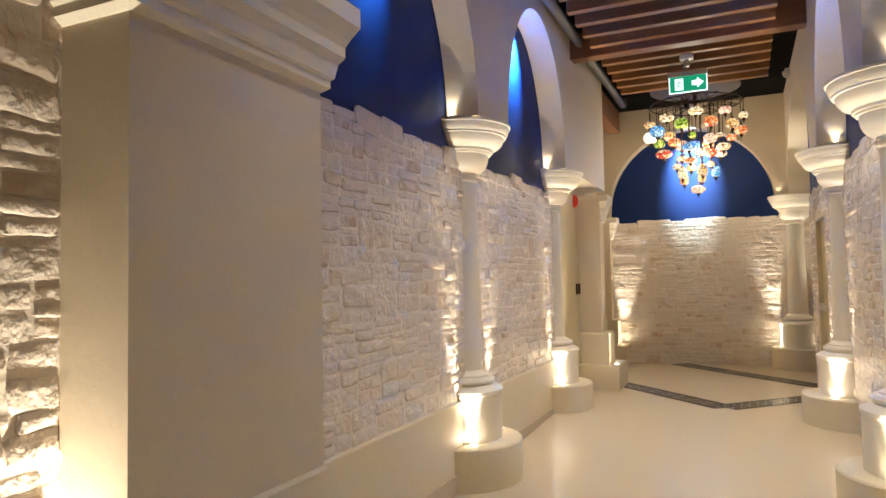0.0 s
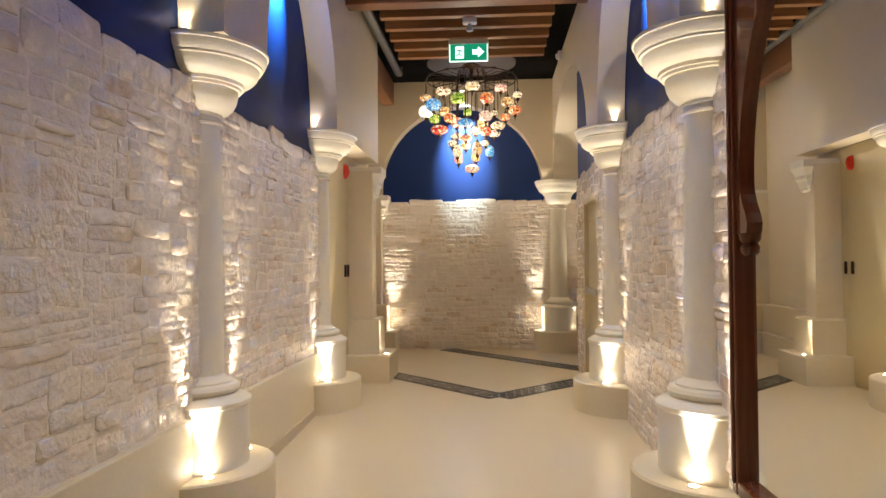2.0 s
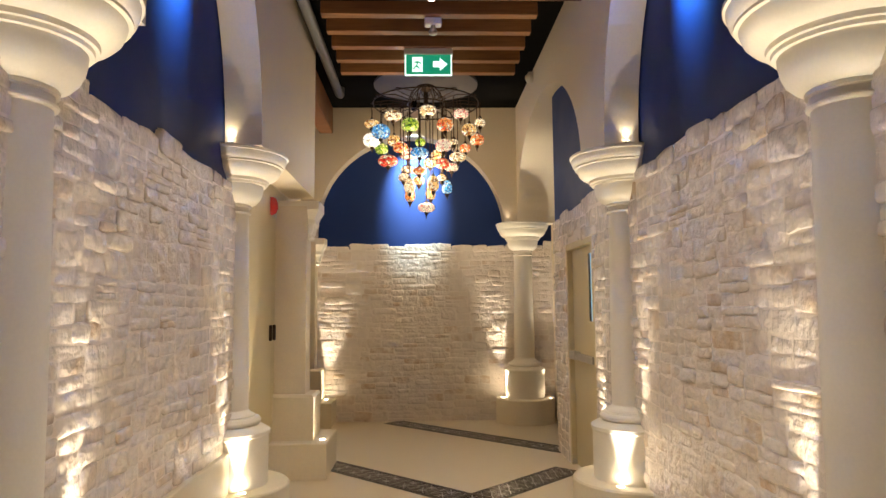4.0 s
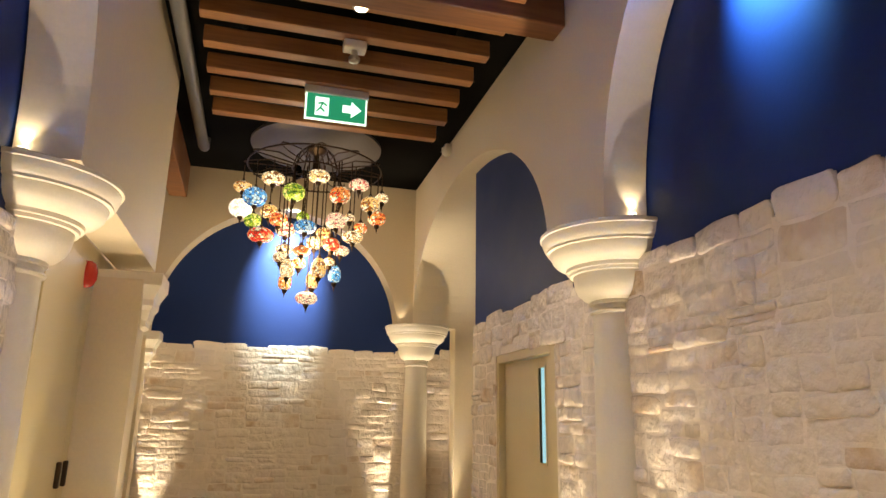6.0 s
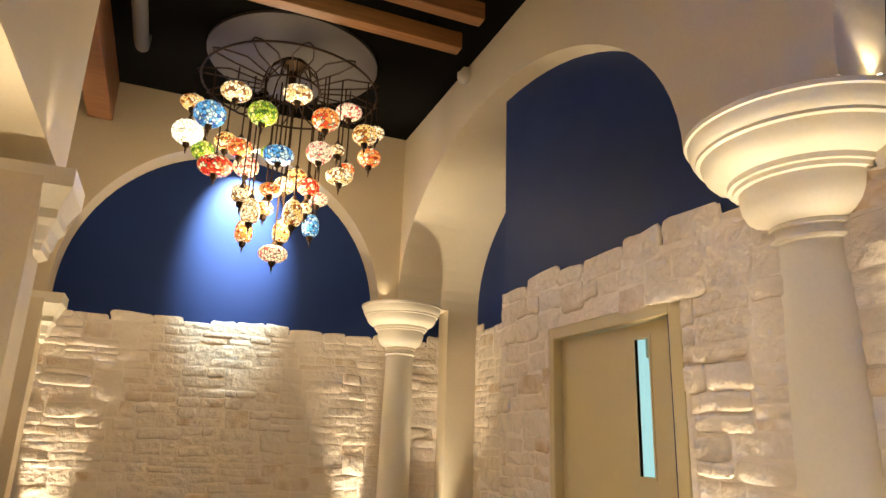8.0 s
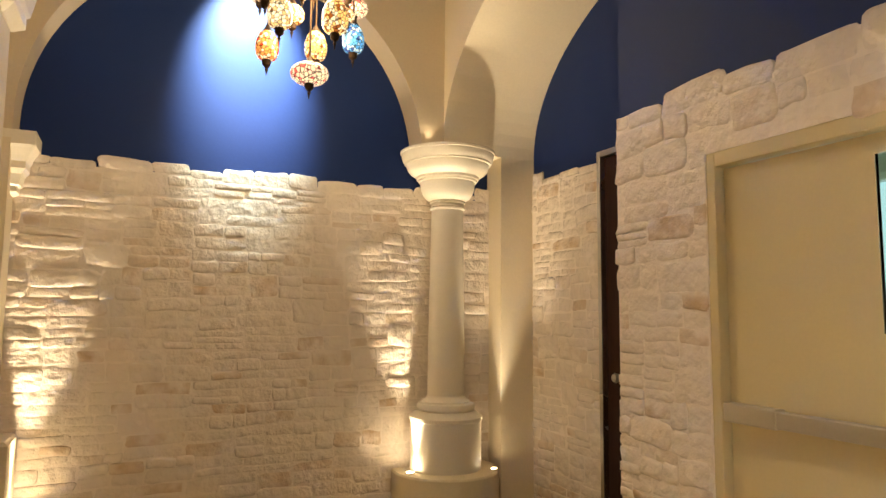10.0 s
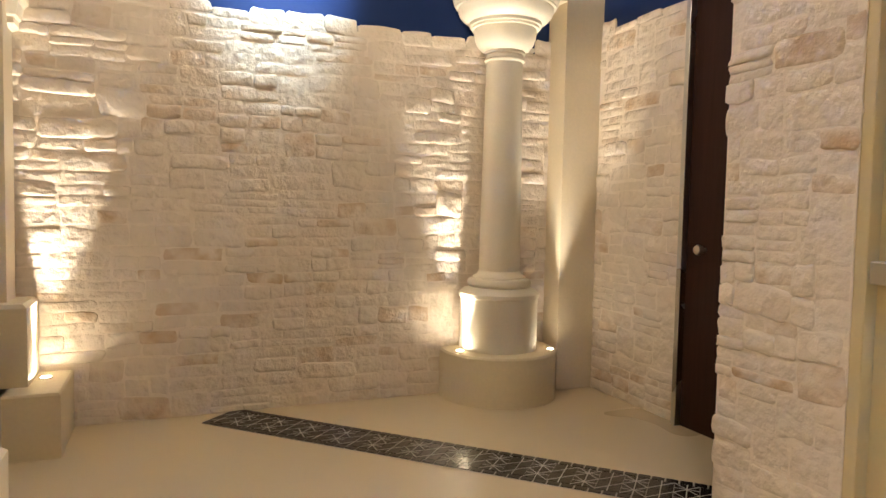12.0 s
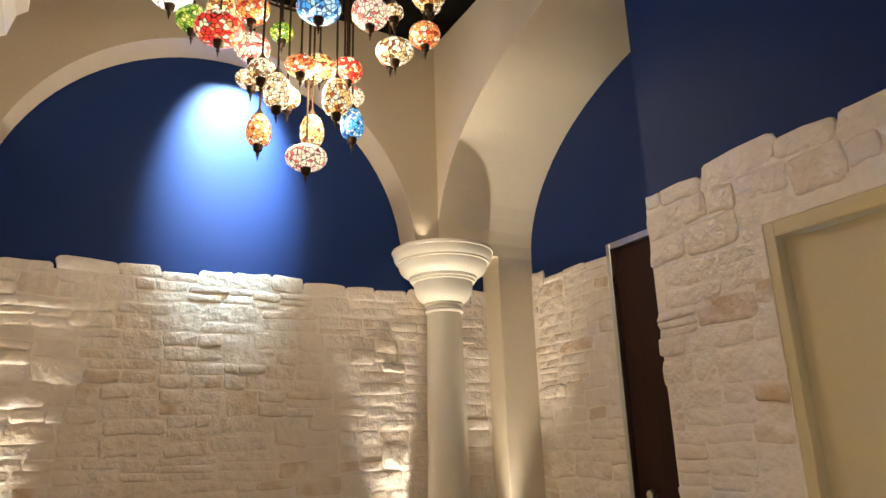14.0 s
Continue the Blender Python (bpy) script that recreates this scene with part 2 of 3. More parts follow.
# ---- setting: floor, ceiling, walls ----
bm = bmesh.new()
rows = [[bm.verts.new((x, y, z)) for x, z in ((-3.2, -0.3), (4.2, -0.3), (4.2, top), (-3.2, top))] for y, top in ((-3.2, LOWF), (4.4, LOWF), (5.2, LOWF + 0.012), (7.1, -0.012), (7.75, 0.0), (12.4, 0.0))]
for p, q in zip(rows, rows[1:]):
    for k in range(4):
        bm.faces.new((p[k], p[(k + 1) % 4], q[(k + 1) % 4], q[k]))
bm.faces.new(rows[0])
bm.faces.new(rows[-1][::-1])
floor = tagged(part("floor", bm, FLOORM), "smooth cream resin floor with a soft sheen", "floor", kind="structure")
ceiling = tagged(part("ceiling", boxed(-3.2, 4.2, -3.2, 12.4, CEIL, CEIL + 0.15), BLACK), "black painted ceiling behind wooden slats", "ceiling", kind="structure")


def wall(name, bm, mat, label):
    return tagged(part(name, bm, mat, smooth=False), label, "wall", kind="structure")


# blue upper walls and the mortar bed of the stone below them
wall_left = wall("wall_left", boxed(XL - 0.25, XL - 0.03, -3.0, BAY2, -0.2, CEIL), BLUE, "deep blue painted wall above white stone")
wall_right = wall("wall_right", boxed(XR + 0.03, XR + 0.25, -3.0, 7.6, -0.2, CEIL), BLUE, "deep blue painted wall above white stone")
wall_end = wall("wall_end", boxed(-1.3, 2.4, END + 0.04, END + 0.27, -0.2, CEIL), BLUE, "deep blue painted end wall above white stone")
wall("wall_left_return", boxed(XL - 0.03, -0.90, -0.2, 1.355, -0.2, 2.33), PLASTER, "thicker wall behind the stone")
wall("wall_behind", boxed(-3.0, 4.0, -3.1, -2.9, -0.2, CEIL), PLASTER, "plain cream wall behind the walk")
# the piece round the door stands forward, with a deeper bay beyond it
bm = bmesh.new()
box(bm, 1.745, 1.93, 7.6, 8.16, -0.2, CEIL)
box(bm, 1.745, 1.93, 9.10, 9.66, -0.2, CEIL)
box(bm, 1.745, 1.93, 8.16, 9.10, 2.08, CEIL)
wall_door = wall("wall_door", bm, BLUE, "deep blue wall over a stone door surround")
wall("wall_jog", boxed(1.93, 2.54, 9.36, 9.66, -0.2, CEIL), BLUE, "blue return wall of the deep bay")
wall_deep = wall("wall_deep", boxed(2.40, 2.54, 9.66, END + 0.04, -0.2, CEIL), BLUE, "deep blue wall of the recessed bay")
# this wall glows by itself; its end piece is added for slanted views
wall("wall_room_beyond", box(boxed(2.10, 2.2, 7.0, 9.32, 0, 2.7), 1.94, 2.2, 9.32, 9.355, 0, 2.7), PALEBLUE, "pale wall beyond the door, glowing in place of room light")
wall("pier_right", boxed(2.10, 2.398, 11.46, END + 0.03, 0, CAP), PLASTER, "cream pier beside the end column")

# arcade above the capitals
A = "beige plastered arcade wall with round arches"
for x0, x1, nm in ((XL - 0.02, FL, "arcade_left"), (FR, XR + 0.02, "arcade_right")):
    for y0, y1 in ((2.27, BAY1 - 0.34), (BAY1 + 0.34, BAY2 - 0.34)):
        wall(nm, arch_wall(y0, y1, x0, x1, SPRING, 1.36, CEIL, "y"), PLASTER, A)
    for y in (BAY1,) + ((BAY2,) if nm == "arcade_right" else ()):
        wall(nm, boxed(x0, x1, y - 0.34, y + 0.34, CAP, CEIL), PLASTER, A)
    wall(nm, boxed(x0, x1, 1.36, 2.27, 2.55, CEIL), PLASTER, A)
    wall(nm, arch_wall(-1.2, 1.36, x0, x1, 2.55, 1.36, CEIL, "y"), PLASTER, A)
    wall(nm, boxed(x0, x1, -2.9, -1.2, -0.2, CEIL), PLASTER, A)
wall("arcade_left", boxed(XL - 0.02, FL, BAY2 - 0.34, 9.4, CAP, CEIL), PLASTER, "beige wall over the side doors")
wall("arcade_right", arch_wall(BAY2 + 0.34, 11.46, FR, 2.398, SPRING, 1.16, CEIL, "y"), PLASTER, A)
wall("arcade_right", boxed(FR, 2.398, 11.46, END + 0.03, CAP, CEIL), PLASTER, A)
wall("arcade_end", arch_wall(-1.10, 1.43, END - 0.21, END + 0.03, 2.52, 1.30, CEIL, "x"), TAN, "beige end wall with a round arch")
wall("arcade_end", boxed(1.43, FR, END - 0.21, END + 0.03, CAP, CEIL), TAN, "beige end wall beside the arch")
wall("arcade_end", boxed(-2.4, -1.10, END - 0.21, END + 0.03, 2.44, CEIL), TAN, "beige end wall beside the arch")
# side doors and the plain bay on the other side
wall("wall_side_doors", boxed(-1.25, -1.06, BAY2, 9.4, 0, CAP), DOORP, "cream wall with flush double doors")
wall("wall_side_bay", boxed(-1.5, -1.30, 9.4, 11.7, -0.2, CEIL), PLASTER, "plain cream wall of the side bay")
bm = boxed(-1.30, -1.08, 9.4, 11.5, 0, PLINTH)
box(bm, -1.30, -1.16, 9.4, 11.5, PLINTH, 0.72)
wall("dado_side_bay", bm, DADO, "stepped cream dado")
for y0, y1 in ((-2.9, 1.36), (2.27, BAY2)):
    wall("dado_left", boxed(XL - 0.03, XL + 0.035, y0, y1, -0.2, 0.54, 0.008), DADO, "smooth cream dado under the stone")
wall("baseboard", boxed(XL + 0.035, XL + 0.05, 2.3, BAY2, -0.2, 0.05), TAN, "low beige skirting")


# ---- columns ----
def column(at, label, k=1.0, sink=0.0):
    """Engaged round column; k scales its girth, sink lowers its foot to the floor there."""
    t = thing("column", label, "column", (*at, 0), "columns of the arcade")
    P = lambda pts: [(q * k, z) for q, z in pts]
    F = lambda pts: [(q * k, z - sink) for q, z in pts]
    part("plinth", lathe(F([(0.452, -0.08), (0.452, PLINTH - 0.012), (0.440, PLINTH)]), 72), DADO, t, smooth=True)
    part("pedestal", lathe(F([(0.302, PLINTH), (0.302, 0.645), (0.304, 0.655)]), 64), MOULD, t, smooth=True)
    part("base", lathe(F([(0.304, 0.655), (0.312, 0.662), (0.312, 0.685), (0.270, 0.712), (0.232, 0.722), (0.232, 0.728), (0.245, 0.738), (0.248, 0.755), (0.236, 0.775), (0.205, 0.783), (0.205, 0.792), (0.175, 0.805), (0.158, 0.83)]), 64), MOULD, t, smooth=True)
    part("shaft", lathe(P([(0.157, 0.82 - sink), (0.155, 1.2), (0.145, 1.8), (0.137, 2.20)]), 56), MOULD, t, smooth=True)
    part("necking", lathe(P([(0.138, 2.19), (0.151, 2.194), (0.155, 2.202), (0.151, 2.210), (0.141, 2.214), (0.141, 2.238), (0.155, 2.242), (0.155, 2.256), (0.150, 2.262)]), 56), MOULD, t, smooth=True)
    cap = [(0.152, 2.258), (0.185, 2.275), (0.212, 2.302), (0.228, 2.338), (0.234, 2.376), (0.235, 2.40), (0.252, 2.402), (0.254, 2.418), (0.268, 2.420), (0.270, 2.440),
           (0.286, 2.445), (0.318, 2.462), (0.340, 2.486), (0.350, 2.516), (0.352, 2.530), (0.368, 2.533), (0.368, 2.545), (0.380, 2.556), (0.388, 2.585), (0.390, 2.606), (0.400, 2.609), (0.400, 2.626), (0.396, CAP)]
    part("capital", lathe(P([(q * (1 + 0.12 * (z - 2.258)), z) for q, z in cap]), 72), MOULD, t, smooth=True)
    return t


SINK = {BAY1: 0.09, BAY2: 0.045}
for c in COLS:
    column(c, "cream plaster column with moulded round capital", 1.0, SINK[c[1]])
column((1.675, 11.53), "cream plaster corner column with moulded round capital", 0.86)


def pilaster(x0, x1, y0, y1, top, label, out=(0.10, 0.23), cap_out=0.10, flush=False):
    """Square pier with plinth, pedestal and stepped capital, on the floor."""
    t = thing("pilaster", label, "pilaster", ((x0 + x1) / 2, (y0 + y1) / 2, 0), "square piers")
    mx, my = (x0 + x1) / 2, (y0 + y1) / 2
    a = (x0 - mx, x1 - mx, y0 - my, y1 - my)
    part("shaft", square_lathe([(0, 0.70), (0, top - 0.05)], *a), PLASTER, t)
    part("pedestal", square_lathe([(out[0], PLINTH), (out[0], 0.70), (out[0] - 0.02, 0.72)], *a), DADO, t)
    part("plinth", square_lathe([(out[1], -0.15), (out[1], PLINTH - 0.01), (out[1] - 0.01, PLINTH)], *a), DADO, t)
    c = cap_out
    if flush:
        a = (a[0], a[1], a[2] + c + 0.003, a[3])
    part("capital", square_lathe([(0.005, top - 0.36), (0.03, top - 0.34), (0.03, top - 0.31), (c * 0.35, top - 0.30), (c * 0.45, top - 0.24), (c * 0.62, top - 0.21), (c * 0.62, top - 0.17),
                                  (c * 0.72, top - 0.14), (c * 0.95, top - 0.09), (c, top - 0.08), (c, top)], *a), MOULD, t)
    return t


pilaster(-1.06, -0.77, 8.86, 9.10, 2.52, "square cream pier beside the side doors", (0.09, 0.23), 0.11, True)
pilaster(-1.40, -1.10, 11.42, 11.63, 2.44, "square cream pier at the end wall", (0.10, 0.26), 0.12, True)
pilaster(-1.05, -0.60, 1.36, 2.27, 2.55, "broad cream pier with stepped capital", (0.015, 0.14), 0.12)
pilaster(1.45, 1.90, 1.36, 2.25, 2.55, "broad cream pier beside the mirror", (0.015, 0.06), 0.12)

# ---- uplights on plinths and capitals ----
UP = 92.0


def uplight(x, y, z, tx, ty, watts, r=0.032, degrees=41, name="recessed_uplight"):
    t = thing(name, "small round recessed uplight, switched on", "lamp", (x, y, z), "uplights on the plinths")
    part("trim_ring", lathe([(r, -0.01), (r, 0.004), (r * 0.8, 0.006), (r * 0.78, 0.002)], 20), STEEL, t)
    part("lens", lathe([(r * 0.76, -0.004), (r * 0.76, 0.003)], 20), UPLENS, t)
    spot("uplight", (x, y, z + 0.012), (x + tx, y + ty, z + 1.0), watts, degrees, WARM, 1.0, 0.02)


for x, y in COLS:
    s = -1 if x < 0 else 1
    for d in (-1, 1):
        uplight(x - s * 0.20, y + d * 0.285, PLINTH - SINK[y], s * 0.03, d * 0.03, UP)
    spot("capital_uplight", (x - s * 0.10, y - 0.365, CAP + 0.03), (x - s * 0.10, y - 0.31, CAP + 0.5), 1.1, 85, WARM, 0.8, 0.01)
    f = thing("capital_lamp", "tiny uplight resting on the capital", "lamp", (x - s * 0.10, y - 0.365, CAP), "lamps on the capitals")
    part("housing", lathe([(0.022, 0), (0.022, 0.014), (0.018, 0.016)], 16), STEEL, f)
    part("lens", lathe([(0.016, 0.012), (0.016, 0.018)], 16), LENS, f)
uplight(1.375, 11.47, PLINTH, -0.01, 0.03, UP)
uplight(1.975, 11.345, PLINTH, 0.04, -0.01, UP, 0.026)
uplight(-0.95, 11.50, PLINTH, 0.01, 0.03, UP)
uplight(-0.60, 8.80, PLINTH, -0.04, 0.0, UP * 0.4)
uplight(-0.75, 1.285, PLINTH, -0.06, -0.04, UP * 0.7, 0.03, 64)
spot("capital_uplight", (1.47, 11.40, CAP + 0.03), (1.47, 11.44, CAP + 0.5), 0.6, 80, WARM, 0.8, 0.01)
spot("capital_uplight", (-0.72, 8.84, 2.58), (-0.80, 8.84, 3.1), 0.6, 70, WARM, 0.8, 0.01)

# ---- niche spots: cool light down the blue walls ----
for x, d in ((XL + 0.20, -1), (XR - 0.20, 1)):
    for y in (3.41, 6.19):
        spot("niche_spot", (x, y, SPRING + 1.27), (x + d * 0.23, y, 3.66), 740, 70, COOL, 1.0, 0.03)
spot("end_spot", (0.22, 11.06, 4.05), (0.22, END + 0.04, 3.22), 800, 49, (0.68, 0.92, 1.0), 1.0, 0.04)

# ---- ceiling: slats, beams, fittings ----
slat = thing("ceiling_slats", "orange brown wooden slats hung under a black ceiling", "slats", (0, 0, 0))
y = 9.53
while y > -2.6:
    part("slat", boxed(-0.54, 1.32, y - 0.045, y + 0.045, 4.00, 4.12, 0.006), WOOD, slat)
    y -= 0.35
for x in (-0.3, 1.1):
    part("batten", boxed(x - 0.03, x + 0.03, -2.7, 9.5, 4.12, CEIL), BLACK, slat)
for y in (7.60, 3.8, 0.0):
    b = tagged(part("ceiling_beam", boxed(FL, FR, y - 0.09, y + 0.09, 3.93, CEIL, 0.01), BEAMW), "dark wooden beam across the corridor", "beam", "beams")
tagged(part("ceiling_beam", boxed(-1.06, -0.88, 9.41, 11.43, 3.86, CEIL, 0.01), BEAMW), "wooden beam beside the end bay", "beam", "beams")
tagged(part("duct_pipe", tube(bmesh.new(), [(-0.68, -2.5, 4.10), (-0.68, 10.2, 4.10), (-0.68, 10.5, 4.10), (-0.68, 10.6, 4.12), (-0.68, 10.62, CEIL)], 0.05, 14), PIPE, smooth=True), "grey pipe along the edge of the ceiling", "pipe")


def downlight(x, y, watts=52):
    t = thing("downlight", "small round ceiling downlight in a row mostly added as fill, switched on", "lamp", (x, y, 3.995), "ceiling downlights")
    part("trim_ring", lathe([(0.045, 0.012), (0.05, 0.0), (0.04, -0.004)], 24), WHITEP, t)
    part("lens", lathe([(0.036, -0.004), (0.036, -0.007)], 24), LENS, t)
    spot("downlight", (x, y, 3.97), (x, y, 0), watts, 92, SOFTW, 0.8, 0.05)


# only the lamp at y 7.78 is known; the rest are added fill
for y in (7.78, 6.03, 4.28, -0.62):
    downlight(0.40, y)
# weaker extra lamp, added to brighten the broad pier
downlight(0.40, 2.53, 30)


# ---- stone facing ----
def stone_mesh(seed):
    """A rounded, uneven block face one unit wide and high; +y points out of the wall."""
    rnd = random.Random(seed)
    bm = bmesh.new()
    us, vs = [-0.5, -0.45, -0.34, 0.0, 0.34, 0.45, 0.5], [-0.5, -0.41, -0.2, 0.2, 0.41, 0.5]
    ph = [rnd.uniform(0, 6.28) for _ in range(6)]
    tilt, lean = rnd.uniform(-0.3, 0.3), rnd.uniform(-0.35, 0.2)
    grid = []
    for j, v in enumerate(vs):
        row = []
        for i, u in enumerate(us):
            rim = min(i, 6 - i, j, 5 - j)
            corner = i in (0, 6) and j in (0, 5)
            y = (0.30, 0.80, 1.0)[min(rim, 2)] + (tilt * u + lean * v + rnd.uniform(-0.10, 0.10) if rim else 0)
            k = 0.86 if corner else 0.96 if (i in (0, 6) and j in (1, 4)) or (j in (0, 5) and i in (1, 5)) else 1.0
            du = 0.022 * math.sin(3.1 * v + ph[0]) + 0.012 * math.sin(9 * v + ph[1])
            dv = 0.055 * math.sin(3.3 * u + ph[2]) + 0.03 * math.sin(8 * u + ph[3])
            row.append(bm.verts.new((u * k + du, y, v * k + dv)))
        grid.append(row)
    for j in range(5):
        for i in range(6):
            bm.faces.new((grid[j][i], grid[j][i + 1], grid[j + 1][i + 1], grid[j + 1][i]))
    rim = grid[0] + [q[6] for q in grid[1:]] + grid[5][-2::-1] + [grid[j][0] for j in (4, 3, 2, 1)]
    back = [bm.verts.new((v.co.x * 1.02, -0.8, v.co.z * 1.02)) for v in rim]
    for i in range(len(rim)):
        j = (i + 1) % len(rim)
        bm.faces.new((rim[i], rim[j], back[j], back[i]))
    bmesh.ops.recalc_face_normals(bm, faces=bm.faces)
    me = bpy.data.meshes.new("stone")
    bm.to_mesh(me)
    bm.free()
    for p in me.polygons:
        p.use_smooth = True
    me.materials.append(STONE)
    return me


STONES = [stone_mesh(s) for s in range(24)]


def facing(name, origin, u, n, length, z0, seed, hole=None, top=2.36, ragged=False):
    """Rubble stone in uneven bands on a mortar bed. origin: foot of the bed's start on the face; u runs along it, n points out."""
    rnd = random.Random(seed)
    o, u, n = Vector(origin), Vector(u), Vector(n)
    bm = bmesh.new()
    spans = [(0, length, z0, top - 0.06)]
    if hole:
        h0, h1, hz = hole
        spans = [(a, b, c, d) for a, b, c, d in ((0, h0, z0, top - 0.06), (h1, length, z0, top - 0.06), (h0, h1, hz, top - 0.06)) if b - a > 0.02]
    for a, b, c, d in spans:
        corners = [o + u * s + n * q for s, q in ((a, 0.0), (b, 0.0), (b, -0.03), (a, -0.03))]
        low = [bm.verts.new((p.x, p.y, c)) for p in corners]
        high = [bm.verts.new((p.x, p.y, d)) for p in corners]
        bm.faces.new(low[::-1])
        bm.faces.new(high)
        for i in range(4):
            bm.faces.new((low[i], low[(i + 1) % 4], high[(i + 1) % 4], high[i]))
    bed = tagged(part(name, bm, MORTAR), "white painted rubble stone facing with uneven top", "stone wall", kind="structure")
    turn = Matrix((u, n, Vector((0, 0, 1)))).transposed().to_4x4()

    def lay(a, b, c, d):
        """One stone from a to b along the wall and from c to d in height."""
        if hole and c < hz - 0.02:
            if a >= h0 - 0.05 and b <= h1 + 0.05:
                return
            if a < h0 < b:
                b = h0
            elif a < h1 < b:
                a = h1
        if b - a < 0.035:
            return
        deep = rnd.uniform(0.006, 0.010) if rnd.random() < 0.66 else rnd.uniform(0.011, 0.022)
        ob = new("stone", rnd.choice(STONES))
        ob.parent = bed
        at = o + u * ((a + b) / 2)
        ob.matrix_basis = Matrix.Translation((at.x - n.x * 0.0045, at.y - n.y * 0.0045, (c + d) / 2)) @ turn @ Matrix.Rotation(rnd.uniform(-0.03, 0.03), 4, "Y") @ Matrix.Diagonal(((b - a) * rnd.choice((1, -1)) * 0.985, deep, (d - c) * 0.965, 1))

    def wave(s, band):
        return 0.018 * math.sin(s * 2.3 + band * 1.7 + seed) + 0.010 * math.sin(s * 6.1 + band * 2.9)

    edges = [z0]
    while edges[-1] < top - 0.20:
        edges.append(edges[-1] + rnd.uniform(0.13, 0.21))
    edges[-1] = top - 0.085
    for band, (c, d) in enumerate(zip(edges, edges[1:])):
        s = -rnd.uniform(0.0, 0.15)
        while s < length - 0.03:
            w = rnd.uniform(0.16, 0.38)
            a, b = max(s, -0.02 if ragged else 0.0), min(s + w, length + (rnd.uniform(-0.012, 0.018) if ragged else 0.0))
            s += w
            if b - a < 0.05:
                continue
            lo = c + (wave(a, band) if band else 0)
            hi = d + wave(a, band + 1)
            kind = rnd.random()
            if kind < 0.16 and b - a < 0.30:
                lay(a, b, lo, hi)
                continue
            cuts = [lo, lo + (hi - lo) * rnd.uniform(0.36, 0.64), hi] if kind < 0.8 else [lo, lo + (hi - lo) * rnd.uniform(0.26, 0.38), lo + (hi - lo) * rnd.uniform(0.60, 0.72), hi]
            for e, f in zip(cuts, cuts[1:]):
                if b - a > 0.22 and rnd.random() < 0.55:
                    m = a + (b - a) * rnd.uniform(0.35, 0.65)
                    lay(a, m, e, f)
                    lay(m, b, e, f)
                else:
                    lay(a, b, e, f)
    # broad uneven coping stones
    s = -rnd.uniform(0.0, 0.15)
    while s < length - 0.03:
        w = rnd.uniform(0.16, 0.36)
        a, b = max(s, 0.0), min(s + w, length)
        s += w
        lift = rnd.choice((-0.02, -0.01, 0.0, 0.008, 0.015, 0.045))
        lay(a, b, edges[-1] + wave(a, len(edges) - 1), top + lift)
    return bed


# ---- doors ----
d = thing("fire_door", "cream painted fire door with narrow glass and steel push bar, closed", "door", (1.785, 8.61, 0), kind="structure")
bm = bmesh.new()
gy0, gy1, gz0, gz1 = -0.275, -0.175, 1.37, 1.97
box(bm, 0, 0.018, -0.46, gy0, 0.01, 2.04)
box(bm, 0, 0.018, gy1, 0.45, 0.01, 2.04)
box(bm, 0, 0.018, gy0, gy1, 0.01, gz0)
box(bm, 0, 0.018, gy0, gy1, gz1, 2.04)
part("leaf", bm, DOORP, d)
part("pane", boxed(0.002, 0.006, gy0, gy1, gz0, gz1), GLASS, d, "narrow clear vision pane").visible_shadow = False
bm = bmesh.new()
box(bm, -0.004, 0.016, gy0 - 0.012, gy0, gz0 - 0.012, gz1 + 0.012)
box(bm, -0.004, 0.016, gy1, gy1 + 0.012, gz0 - 0.012, gz1 + 0.012)
box(bm, -0.004, 0.016, gy0, gy1, gz0 - 0.012, gz0)
box(bm, -0.004, 0.016, gy0, gy1, gz1, gz1 + 0.012)
part("glazing_bead", bm, DOORP, d)
bm = bmesh.new()
box(bm, -0.05, 0.15, 0.455, 0.505, 0, 2.11, 0.004)
box(bm, -0.05, 0.15, -0.54, -0.465, 0, 2.11, 0.004)
box(bm, -0.05, 0.15, -0.465, 0.455, 2.045, 2.11, 0.004)
part("casing", bm, DOORP, d)
bar = part("push_bar", boxed(-0.055, -0.02, -0.42, 0.43, 1.01, 1.075, 0.006), STEEL, d, "brushed steel push bar")
part("end_cap", boxed(-0.06, 0.0, 0.20, 0.44, 1.005, 1.08, 0.006), STEEL, bar)

u = thing("wall_unit", "white plastic control box on the bright wall", "control box", (2.10, 8.60, 1.93))
part("case", boxed(-0.05, 0.0, -0.09, 0.09, 0.0, 0.17, 0.01), WHITEP, u)
part("front_panel", boxed(-0.055, -0.05, -0.05, 0.05, 0.03, 0.14, 0.002), STEEL, u, "grey front panel")
part("cable_duct", boxed(-0.025, 0.0, -0.012, 0.012, 0.17, 0.5, 0.004), WHITEP, u)

d = thing("dark_door", "dark brown wooden door with steel frame, half hidden", "door", (2.385, 10.13, 0), kind="structure")
part("leaf", boxed(-0.005, 0.03, -0.5, 0.44, 0.0, 2.47), DARKDOOR, d)
part("steel_frame", boxed(-0.045, 0.03, 0.44, 0.475, 0, 2.51, 0.003), STEEL, d, "thin steel jamb")
part("steel_head", boxed(-0.045, 0.03, -0.5, 0.44, 2.47, 2.51, 0.003), STEEL, d)
kn = part("knob", lathe([(0.012, 0), (0.012, 0.03), (0.026, 0.035), (0.03, 0.05), (0.024, 0.065), (0.006, 0.07)], 20), STEEL, d, "steel door knob", True)
kn.matrix_basis = pose(-0.005, 0.30, 1.03, 0, -90, 0)

